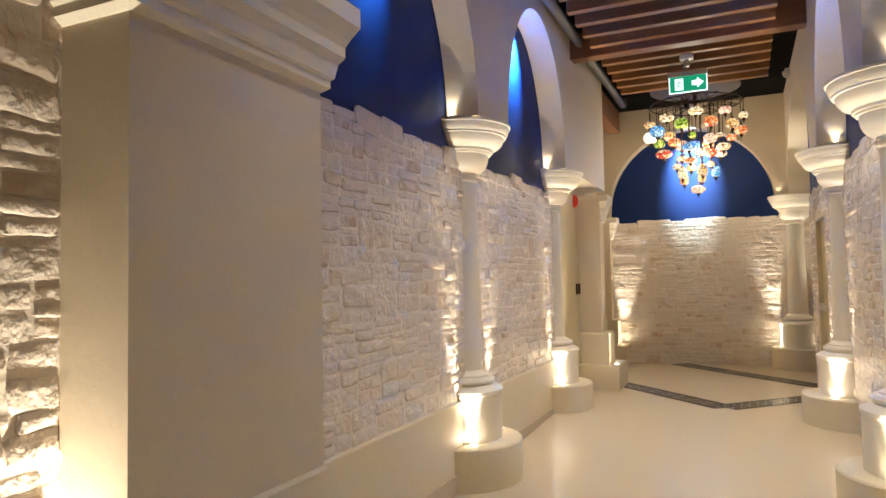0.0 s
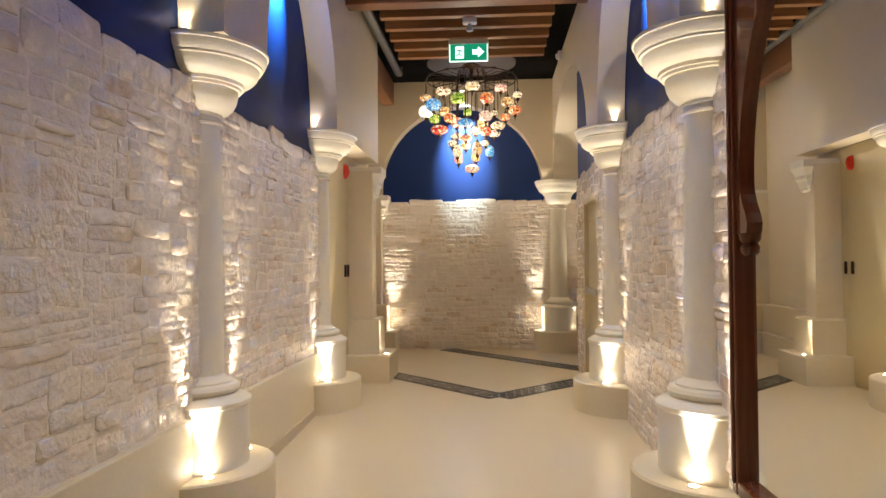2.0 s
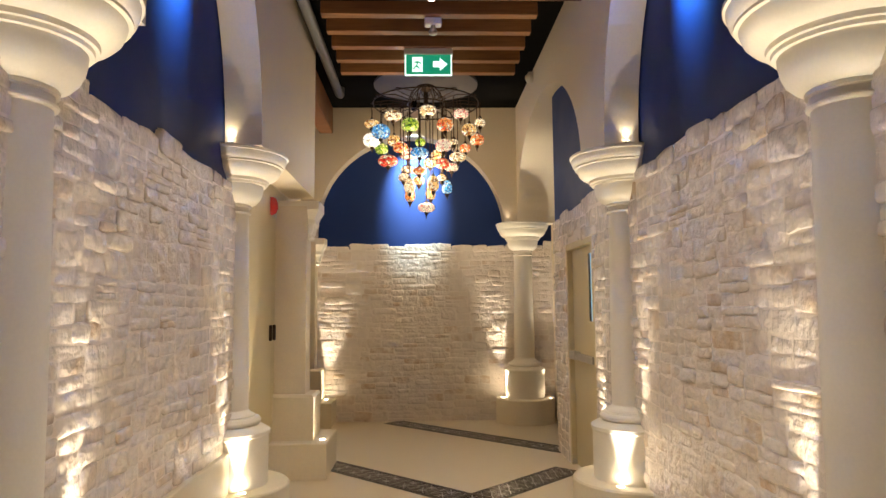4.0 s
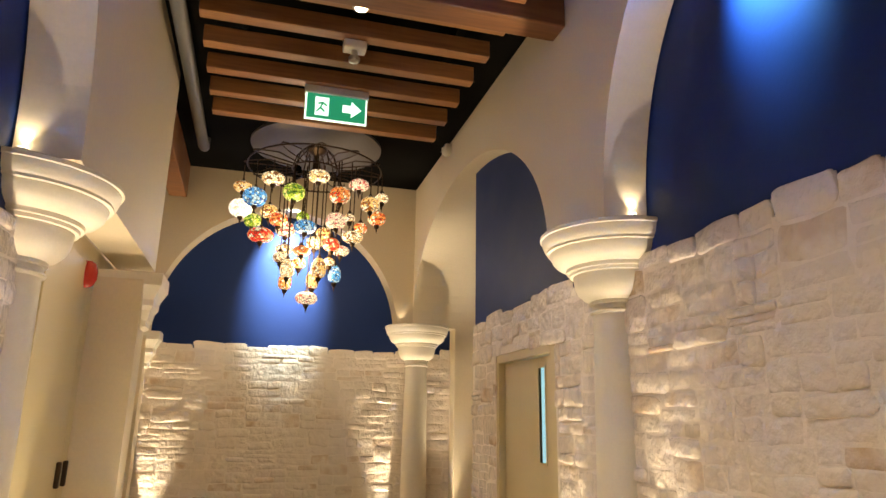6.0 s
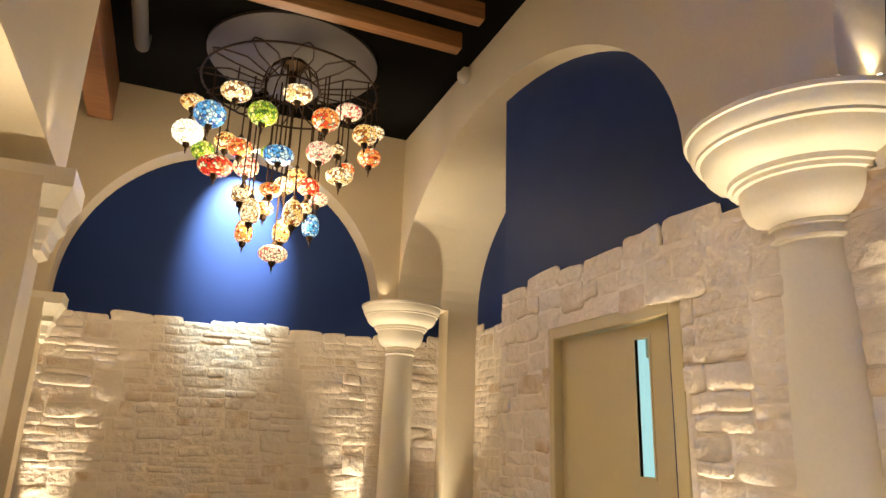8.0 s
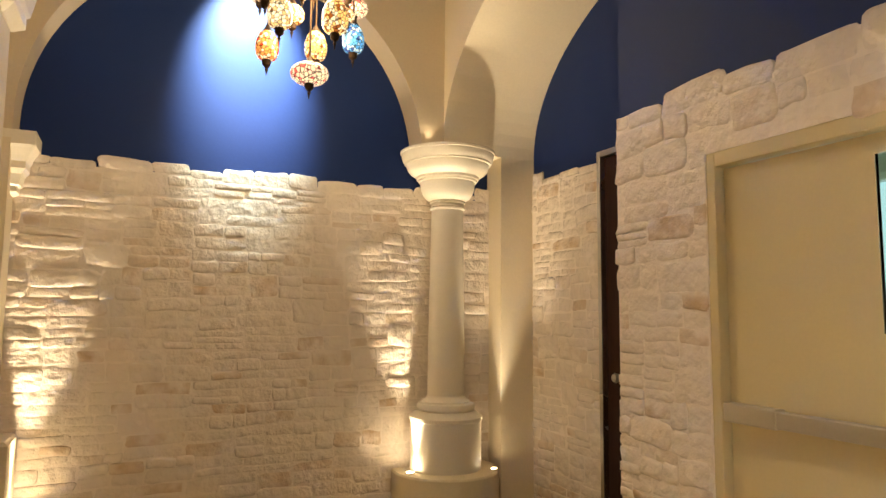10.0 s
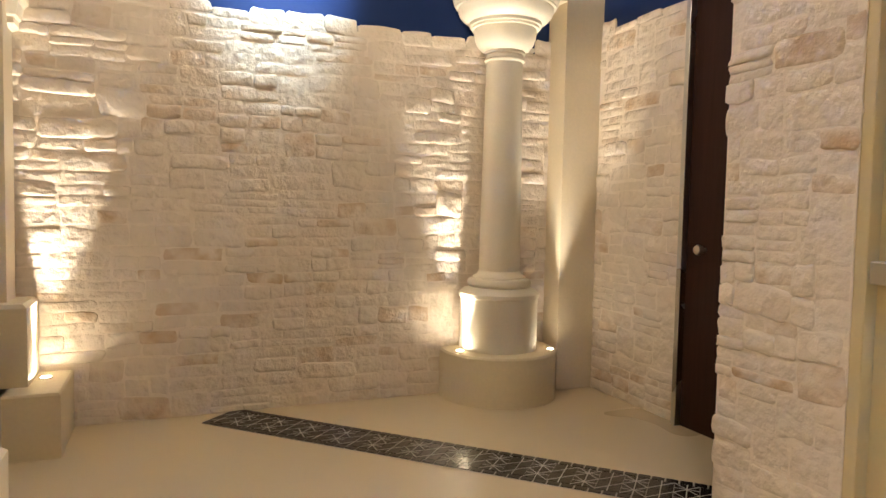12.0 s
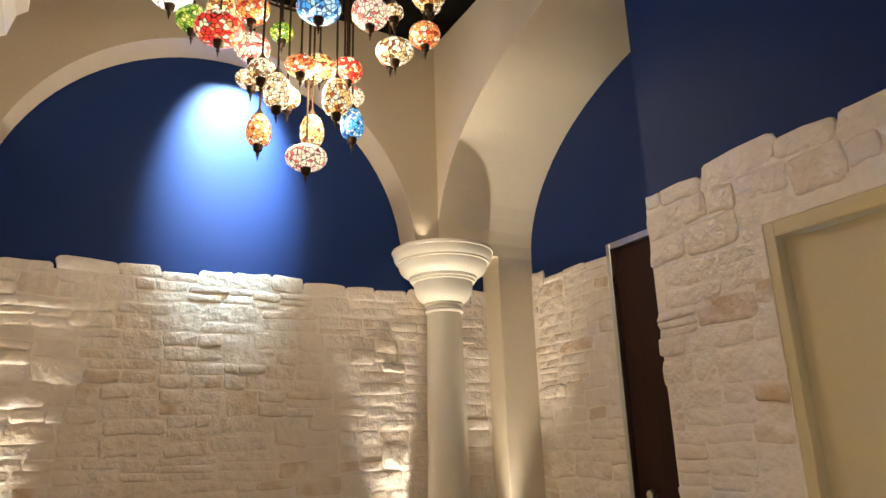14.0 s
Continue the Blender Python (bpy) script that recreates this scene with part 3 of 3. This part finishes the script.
d = thing("side_doors", "cream flush double doors with dark bronze pulls, closed", "door", (-1.058, 8.30, 0), kind="structure")
for y0, y1 in ((-0.45, 0.385), (0.39, 0.48)):
    part("leaf", boxed(0.0, 0.010, y0, y1, 0.03, 2.50, 0.003), DOORP, d)
for y in (0.30, 0.44):
    part("pull", boxed(0.010, 0.035, y - 0.014, y + 0.014, 1.22, 1.36, 0.006), BRASS, d, "dark bronze pull")

a = thing("alarm_sounder", "round red alarm sounder fixed on the wall", "alarm", (-1.058, 8.60, 2.43))
ab = part("dome", lathe([(0.055, 0), (0.055, 0.03), (0.045, 0.055), (0.02, 0.07)], 28), RED, a, smooth=True)
ab.matrix_basis = Matrix.Diagonal((1.0, 0.8, 1.5, 1)) @ pose(0, 0, 0, 0, 90, 0)

# ---- mirror with carved frame ----
mir = thing("wall_mirror", "tall mirror in polished mahogany frame with keyhole arch", "mirror", (1.765, 3.45, 0.40))
Y0, Y1, Z1 = -0.76, 0.69, 2.22
part("mirror_glass", boxed(-0.012, -0.004, Y0, Y1, 0.0, Z1), MIRROR, mir, "clear silvered mirror glass")
part("backing", boxed(-0.004, 0.02, Y0 - 0.05, Y1 + 0.05, -0.05, Z1 + 0.05), DARKDOOR, mir)
for y0, y1, z0, z1 in ((Y0 - 0.055, Y0 + 0.01, -0.06, Z1 + 0.06), (Y1 - 0.01, Y1 + 0.055, -0.06, Z1 + 0.06)):
    part("stile", boxed(-0.06, 0.01, y0, y1, z0, z1, 0.012), FRAMEW, mir)
    part("bead", boxed(-0.07, -0.055, (y0 + y1) / 2 - 0.012, (y0 + y1) / 2 + 0.012, z0 + 0.05, z1 - 0.05, 0.006), FRAMEW, mir)
for z0, z1 in ((-0.06, 0.01), (Z1 - 0.01, Z1 + 0.06)):
    part("rail", boxed(-0.06, 0.01, Y0 + 0.01, Y1 - 0.01, z0, z1, 0.012), FRAMEW, mir)
for side in (-1, 1):
    bm = bmesh.new()
    out = (Y1 if side > 0 else -Y0)
    rows = []
    n = 26
    for i in range(n + 1):
        f = i / n
        z = 1.10 + f * (Z1 - 1.10)
        w = 0.085 * math.exp(-((f - 0.03) / 0.09) ** 2) + 0.045 + (out - 0.05) * max(0.0, 1 - math.sqrt(max(0.0, 1 - ((f - 0.18) / 0.82) ** 2)) if f > 0.18 else 0)
        rows.append([bm.verts.new((x, side * yy, z)) for x, yy in ((-0.045, out), (-0.045, out - w), (-0.012, out - w), (-0.012, out))])
    for p, q in zip(rows, rows[1:]):
        for k in range(4):
            bm.faces.new((p[k], p[(k + 1) % 4], q[(k + 1) % 4], q[k]))
    bm.faces.new(rows[0])
    bm.faces.new(rows[-1][::-1])
    sp = part("spandrel", bm, FRAMEW, mir, "carved arch spandrel")
    bm = lathe([(0.006, -0.10), (0.02, -0.085), (0.024, -0.06), (0.014, -0.045), (0.026, -0.03), (0.03, 0.0)], 16)
    pd = part("pendant", bm, FRAMEW, sp, smooth=True)
    pd.location = (-0.03, side * (out - 0.075), 1.10)

# ---- exit sign and ceiling fittings ----
s = thing("exit_sign", "lit green exit sign with white arrow, hung from slats", "sign", (0.385, 8.85, 3.74))
part("housing", boxed(-0.235, 0.235, -0.03, 0.05, 0.20, 0.26, 0.006), WHITEP, s)
part("edge", boxed(-0.228, 0.228, -0.008, 0.008, -0.006, 0.215, 0.003), LITW, s, "bright acrylic edge")
part("panel", boxed(-0.215, 0.215, -0.012, -0.0085, 0.006, 0.20), GREEN, s)
part("doorway", boxed(-0.155, -0.055, -0.015, -0.012, 0.03, 0.175), LITW, s)
bm = bmesh.new()
for ax, az, bx, bz in ((-0.10, 0.135, -0.115, 0.09), (-0.115, 0.09, -0.085, 0.06), (-0.115, 0.09, -0.145, 0.055), (-0.10, 0.13, -0.07, 0.11), (-0.10, 0.13, -0.135, 0.12)):
    tube(bm, [(ax, -0.016, az), (bx, -0.016, bz)], 0.007, 6)
part("pictogram", bm, GREEN, s)
bm = bmesh.new()
outline = [(0.045, 0.075), (0.11, 0.075), (0.11, 0.04), (0.185, 0.105), (0.11, 0.17), (0.11, 0.135), (0.045, 0.135)]
f = [bm.verts.new((x, -0.015, z)) for x, z in outline]
g = [bm.verts.new((x, -0.012, z)) for x, z in outline]
bm.faces.new(f)
for i in range(7):
    bm.faces.new((f[i], f[(i + 1) % 7], g[(i + 1) % 7], g[i]))
part("arrow", bm, LITW, s)

e = thing("smoke_detector", "white emergency lamp and detector under the slats", "detector", (0.42, 8.18, 3.94))
part("body", boxed(-0.075, 0.075, -0.05, 0.05, 0.0, 0.06, 0.012), WHITEP, e)
part("lamp_head", lathe([(0.012, -0.085), (0.035, -0.075), (0.038, -0.05), (0.025, -0.03), (0.02, 0.0)], 20), STEEL, e, smooth=True)
c = thing("security_camera", "small white dome camera at the top of the wall", "camera", (1.56, 10.0, 4.13))
part("bracket", boxed(-0.02, 0.04, -0.04, 0.04, -0.02, 0.06, 0.008), WHITEP, c)
part("dome", lathe([(0.01, -0.065), (0.035, -0.05), (0.05, -0.02), (0.05, 0.02)], 24), WHITEP, c, smooth=True)
f = thing("spot_fitting", "small black ceiling spot aimed at the end wall", "lamp", (0.22, 11.03, 4.09))
part("can", lathe([(0.035, -0.03), (0.04, 0.0), (0.04, 0.09), (0.015, 0.13)], 20), BLACK, f, smooth=True)

# ---- chandelier ----
ch = thing("chandelier", "cluster chandelier of coloured mosaic glass lanterns on bronze chains", "chandelier", (0.37, 10.50, CEIL))
part("canopy", lathe([(0.63, -0.025), (0.63, 0.0)], 64), DISC, ch, "round dark ceiling plate")
TOP = 3.97 - CEIL
bm = bmesh.new()
for r in (0.22, 0.64):
    tube(bm, [(r * math.cos(i * math.pi / 24), r * math.sin(i * math.pi / 24), TOP) for i in range(49)], 0.008, 6)
part("ring_frame", bm, BRASS, ch)
for k in range(12):
    t = k * math.pi / 6
    cs, sn = math.cos(t), math.sin(t)
    bm = bmesh.new()
    pts = []
    for w in (-1, 1):
        tube(bm, [(0.20 * cs - w * 0.02 * sn, 0.20 * sn + w * 0.02 * cs, TOP + 0.01), (0.45 * cs - w * 0.07 * sn, 0.45 * sn + w * 0.07 * cs, TOP + 0.03), (0.64 * cs - w * 0.035 * sn, 0.64 * sn + w * 0.035 * cs, TOP + 0.01), (0.67 * cs, 0.67 * sn, TOP + 0.01)], 0.006, 6)
    tube(bm, [(0.10 * cs, 0.10 * sn, TOP + 0.22), (0.18 * cs, 0.18 * sn, TOP + 0.14), (0.22 * cs, 0.22 * sn, TOP)], 0.006, 6)
    part("arm", bm, BRASS, ch)
part("stem", lathe([(0.03, TOP), (0.03, TOP + 0.15), (0.10, TOP + 0.20), (0.10, TOP + 0.235)], 20), BRASS, ch, smooth=True)

SHAPES = {
    "round": [(0.30, -0.78), (0.62, -0.70), (0.90, -0.42), (1.0, -0.05), (0.92, 0.34), (0.66, 0.62), (0.32, 0.76)],
    "flat": [(0.32, -0.62), (0.74, -0.54), (1.02, -0.30), (1.12, 0.0), (1.02, 0.28), (0.72, 0.50), (0.32, 0.60)],
    "tall": [(0.34, -1.0), (0.60, -0.85), (0.74, -0.50), (0.78, -0.1), (0.72, 0.4), (0.52, 0.85), (0.30, 1.05)],
}
LOW = {"round": (-0.78, 0.76), "flat": (-0.62, 0.60), "tall": (-1.0, 1.05)}
GLOBES = {}
for nm, prof in SHAPES.items():
    fine = []
    for (r0, z0), (r1, z1) in zip(prof, prof[1:]):
        fine += [(r0, z0), ((r0 + r1) / 2 * 1.02, (z0 + z1) / 2)]
    fine.append(prof[-1])
    for col, mat in MOSAICS.items():
        ob = part("globe", lathe([(r * 0.096, z * 0.096) for r, z in fine], 24), mat, smooth=True)
        GLOBES[nm, col] = ob.data
        bpy.data.objects.remove(ob)
CUP = part("cup", lathe([(0.002, -0.085), (0.005, -0.06), (0.010, -0.052), (0.006, -0.044), (0.012, -0.036), (0.022, -0.028), (0.026, 0.0), (0.030, 0.006), (0.028, 0.012)], 16), BRASS, smooth=True)
COLLAR = part("collar", lathe([(0.027, -0.010), (0.030, 0.0), (0.020, 0.014), (0.010, 0.03), (0.004, 0.045)], 16), BRASS, smooth=True)
cup_mesh, collar_mesh = CUP.data, COLLAR.data
bpy.data.objects.remove(CUP)
bpy.data.objects.remove(COLLAR)
# colour, shape, place round the stem, height and size of each lantern
UPPER = [
    ("amber", "flat", -0.66, 0.07, 3.75, 0.84),
    ("white", "round", -0.67, 0.24, 3.59, 1.17),
    ("blue", "round", -0.54, -0.09, 3.61, 1.16),
    ("green", "round", -0.55, 0.29, 3.49, 0.90),
    ("red", "flat", -0.46, -0.01, 3.27, 1.12),
    ("ivory", "flat", -0.39, -0.17, 3.78, 0.99),
    ("amber", "round", -0.40, 0.31, 3.60, 0.91),
    ("orange", "round", -0.31, -0.00, 3.44, 0.91),
    ("green", "round", -0.19, -0.10, 3.69, 1.11),
    ("ivory", "flat", 0.02, -0.25, 3.82, 0.98),
    ("orange", "round", 0.22, -0.32, 3.63, 1.03),
    ("rose", "flat", 0.41, -0.18, 3.80, 0.91),
    ("amber", "round", 0.50, -0.35, 3.56, 0.93),
    ("ivory", "round", 0.65, -0.09, 3.72, 0.67),
    ("orange", "round", 0.61, -0.09, 3.51, 0.92),
    ("ivory", "flat", 0.37, -0.21, 3.27, 0.92),
]
MIDDLE = [
    ("rose", "round", 0.20, -0.29, 3.39, 0.97),
    ("blue", "flat", -0.08, -0.35, 3.29, 0.97),
    ("rose", "round", -0.23, 0.34, 3.44, 1.02),
    ("amber", "round", 0.15, 0.33, 3.42, 0.91),
    ("green", "round", -0.07, 0.35, 3.59, 0.70),
    ("ivory", "round", 0.05, 0.20, 3.29, 0.83),
    ("red", "round", 0.20, 0.02, 3.24, 0.86),
    ("rose", "flat", 0.32, 0.31, 3.26, 0.85),
    ("orange", "flat", -0.08, -0.09, 3.13, 0.75),
    ("ivory", "flat", -0.23, 0.31, 3.23, 0.79),
    ("ivory", "round", -0.27, -0.10, 3.05, 0.68),
]
LOWER = [
    ("ivory", "tall", -0.20, -0.13, 2.94, 0.87),
    ("amber", "round", -0.09, 0.10, 3.05, 0.71),
    ("amber", "tall", 0.08, -0.16, 2.96, 0.93),
    ("ivory", "round", 0.19, 0.03, 3.07, 0.55),
    ("blue", "tall", 0.25, 0.07, 2.96, 0.84),
    ("orange", "tall", -0.20, 0.21, 2.89, 0.85),
    ("amber", "tall", 0.05, 0.12, 2.90, 0.84),
    ("orange", "round", 0.48, 0.09, 3.45, 0.73),
    ("ivory", "round", 0.32, -0.31, 3.42, 0.53),
    ("rose", "flat", 0.00, 0.04, 2.71, 0.97),
]
rnd = random.Random(11)
for col, shape, x, y, z, sc in UPPER + MIDDLE + LOWER:
    lo, hi = (v * 0.096 * sc for v in LOW[shape])
    lan = new("lantern", collar_mesh)
    lan.parent, lan.location = ch, (x, y, z + hi - CEIL)
    lan["label"] = col + " mosaic glass lantern, lit"
    gl = new("globe", GLOBES[shape, col])
    gl.parent, gl.location, gl.scale = lan, (0, 0, -hi), (sc, sc, sc)
    gl.rotation_euler = (0, 0, rnd.uniform(0, 6))
    cu = new("cup", cup_mesh)
    cu.parent, cu.location = lan, (0, 0, lo - hi)
    part("chain", tube(bmesh.new(), [(0, 0, 0.04), (0, 0, max(TOP - (z + hi - CEIL), 0.06))], 0.0055, 6), BRASS, lan)
lamp = bpy.data.lights.new("lantern_glow", "POINT")
lamp.energy, lamp.color, lamp.shadow_soft_size = 30, (1.0, 0.84, 0.58), 0.30
new("lantern_glow", lamp).location = (0.37, 10.50, 3.1)

# ---- floor border ----
border = tagged(part("floor_border", boxed(0.9, 0.901, 8.3, 8.301, -0.01, -0.005), GROUT), "dark mosaic tile border set in the floor", "floor border", kind="structure")
bm = bmesh.new()
box(bm, -0.5, 0.5, -0.5, 0.5, 0.0, 1.0)
tile_ob = part("tile", bm, TILE)
tile_me = tile_ob.data
bpy.data.objects.remove(tile_ob)


def strip(x0, y0, x1, y1, width=0.30):
    a, b = Vector((x0, y0, 0)), Vector((x1, y1, 0))
    d = (b - a)
    length = d.length
    m = Matrix.Translation(a) @ Matrix.Rotation(math.atan2(d.y, d.x), 4, "Z")
    bed = part("bed", boxed(0, length, -width / 2, width / 2, 0.0, 0.003), GROUT, border)
    bed.matrix_basis = m
    n = int(length / 0.06)
    for i in range(n):
        for s in (-1, 1):
            t = new("tile", tile_me)
            t.parent = border
            t.matrix_basis = m @ Matrix.Translation(((i + 0.5) * length / n, s * (width / 2 - 0.02), 0.002)) @ Matrix.Diagonal((length / n - 0.008, 0.034, 0.005, 1))
    inner = width - 0.088
    n = int(length / (inner / 2))
    p = length / n
    lines = bmesh.new()
    for i in range(n):
        for s in (-1, 1):
            t = new("tile", tile_me)
            t.parent = border
            c = ((i + 0.5) * p, s * inner / 4)
            t.matrix_basis = m @ Matrix.Translation((c[0], c[1], 0.002)) @ Matrix.Diagonal((p - 0.003, inner / 2 - 0.003, 0.004, 1))
            hub = (i + s) % 2
            for k in range(4 if hub else 2):
                th = k * math.pi / 4 + (0 if hub else math.pi / 4)
                L = (0.5 * p if k % 2 == 0 and hub else 0.70 * p)
                e = Vector((math.cos(th), math.sin(th), 0)) * L
                q = Vector((-math.sin(th), math.cos(th), 0)) * 0.0026
                o = Vector((c[0], c[1], 0.0064))
                lines.faces.new([lines.verts.new(v) for v in (o - e - q, o + e - q, o + e + q, o - e + q)])
    ln = part("star_lines", lines, STAR, border)
    ln["kind"] = "stuff"
    ln.matrix_basis = m


strip(1.90, 9.60, -0.09, 11.59)
strip(0.70, 7.91, -0.72, 9.33)
strip(0.70, 7.91, 1.66, 8.87)

# ---- stone pieces, bay by bay ----
facing("stone_left", (-0.875, -0.2, 0), (0, 1, 0), (1, 0, 0), 1.56, -0.1, 1, None, 2.40)
facing("stone_left", (XL, 2.27, 0), (0, 1, 0), (1, 0, 0), BAY1 - 2.27, 0.54, 2, None, 2.38)
facing("stone_left", (XL, BAY1, 0), (0, 1, 0), (1, 0, 0), BAY2 - BAY1, 0.54, 3, None, 2.38)
facing("stone_right", (XR, 2.25, 0), (0, 1, 0), (-1, 0, 0), BAY1 - 2.25, -0.1, 4, None, 2.43)
facing("stone_right", (XR, BAY1, 0), (0, 1, 0), (-1, 0, 0), 7.56 - BAY1, -0.1, 5, None, 2.45)
facing("stone_right", (XR, -1.0, 0), (0, 1, 0), (-1, 0, 0), 2.34, -0.1, 9)
facing("stone_door", (1.73, 7.56, 0), (0, 1, 0), (-1, 0, 0), 2.11, 0.0, 6, (0.50, 1.548, 2.105), 2.41, True)
facing("stone_deep", (2.385, 10.62, 0), (0, 1, 0), (-1, 0, 0), 0.84, 0.0, 7, None, 2.48)
facing("stone_end", (-1.20, END + 0.005, 0), (1, 0, 0), (0, -1, 0), 3.34, 0.0, 8, None, 2.37)
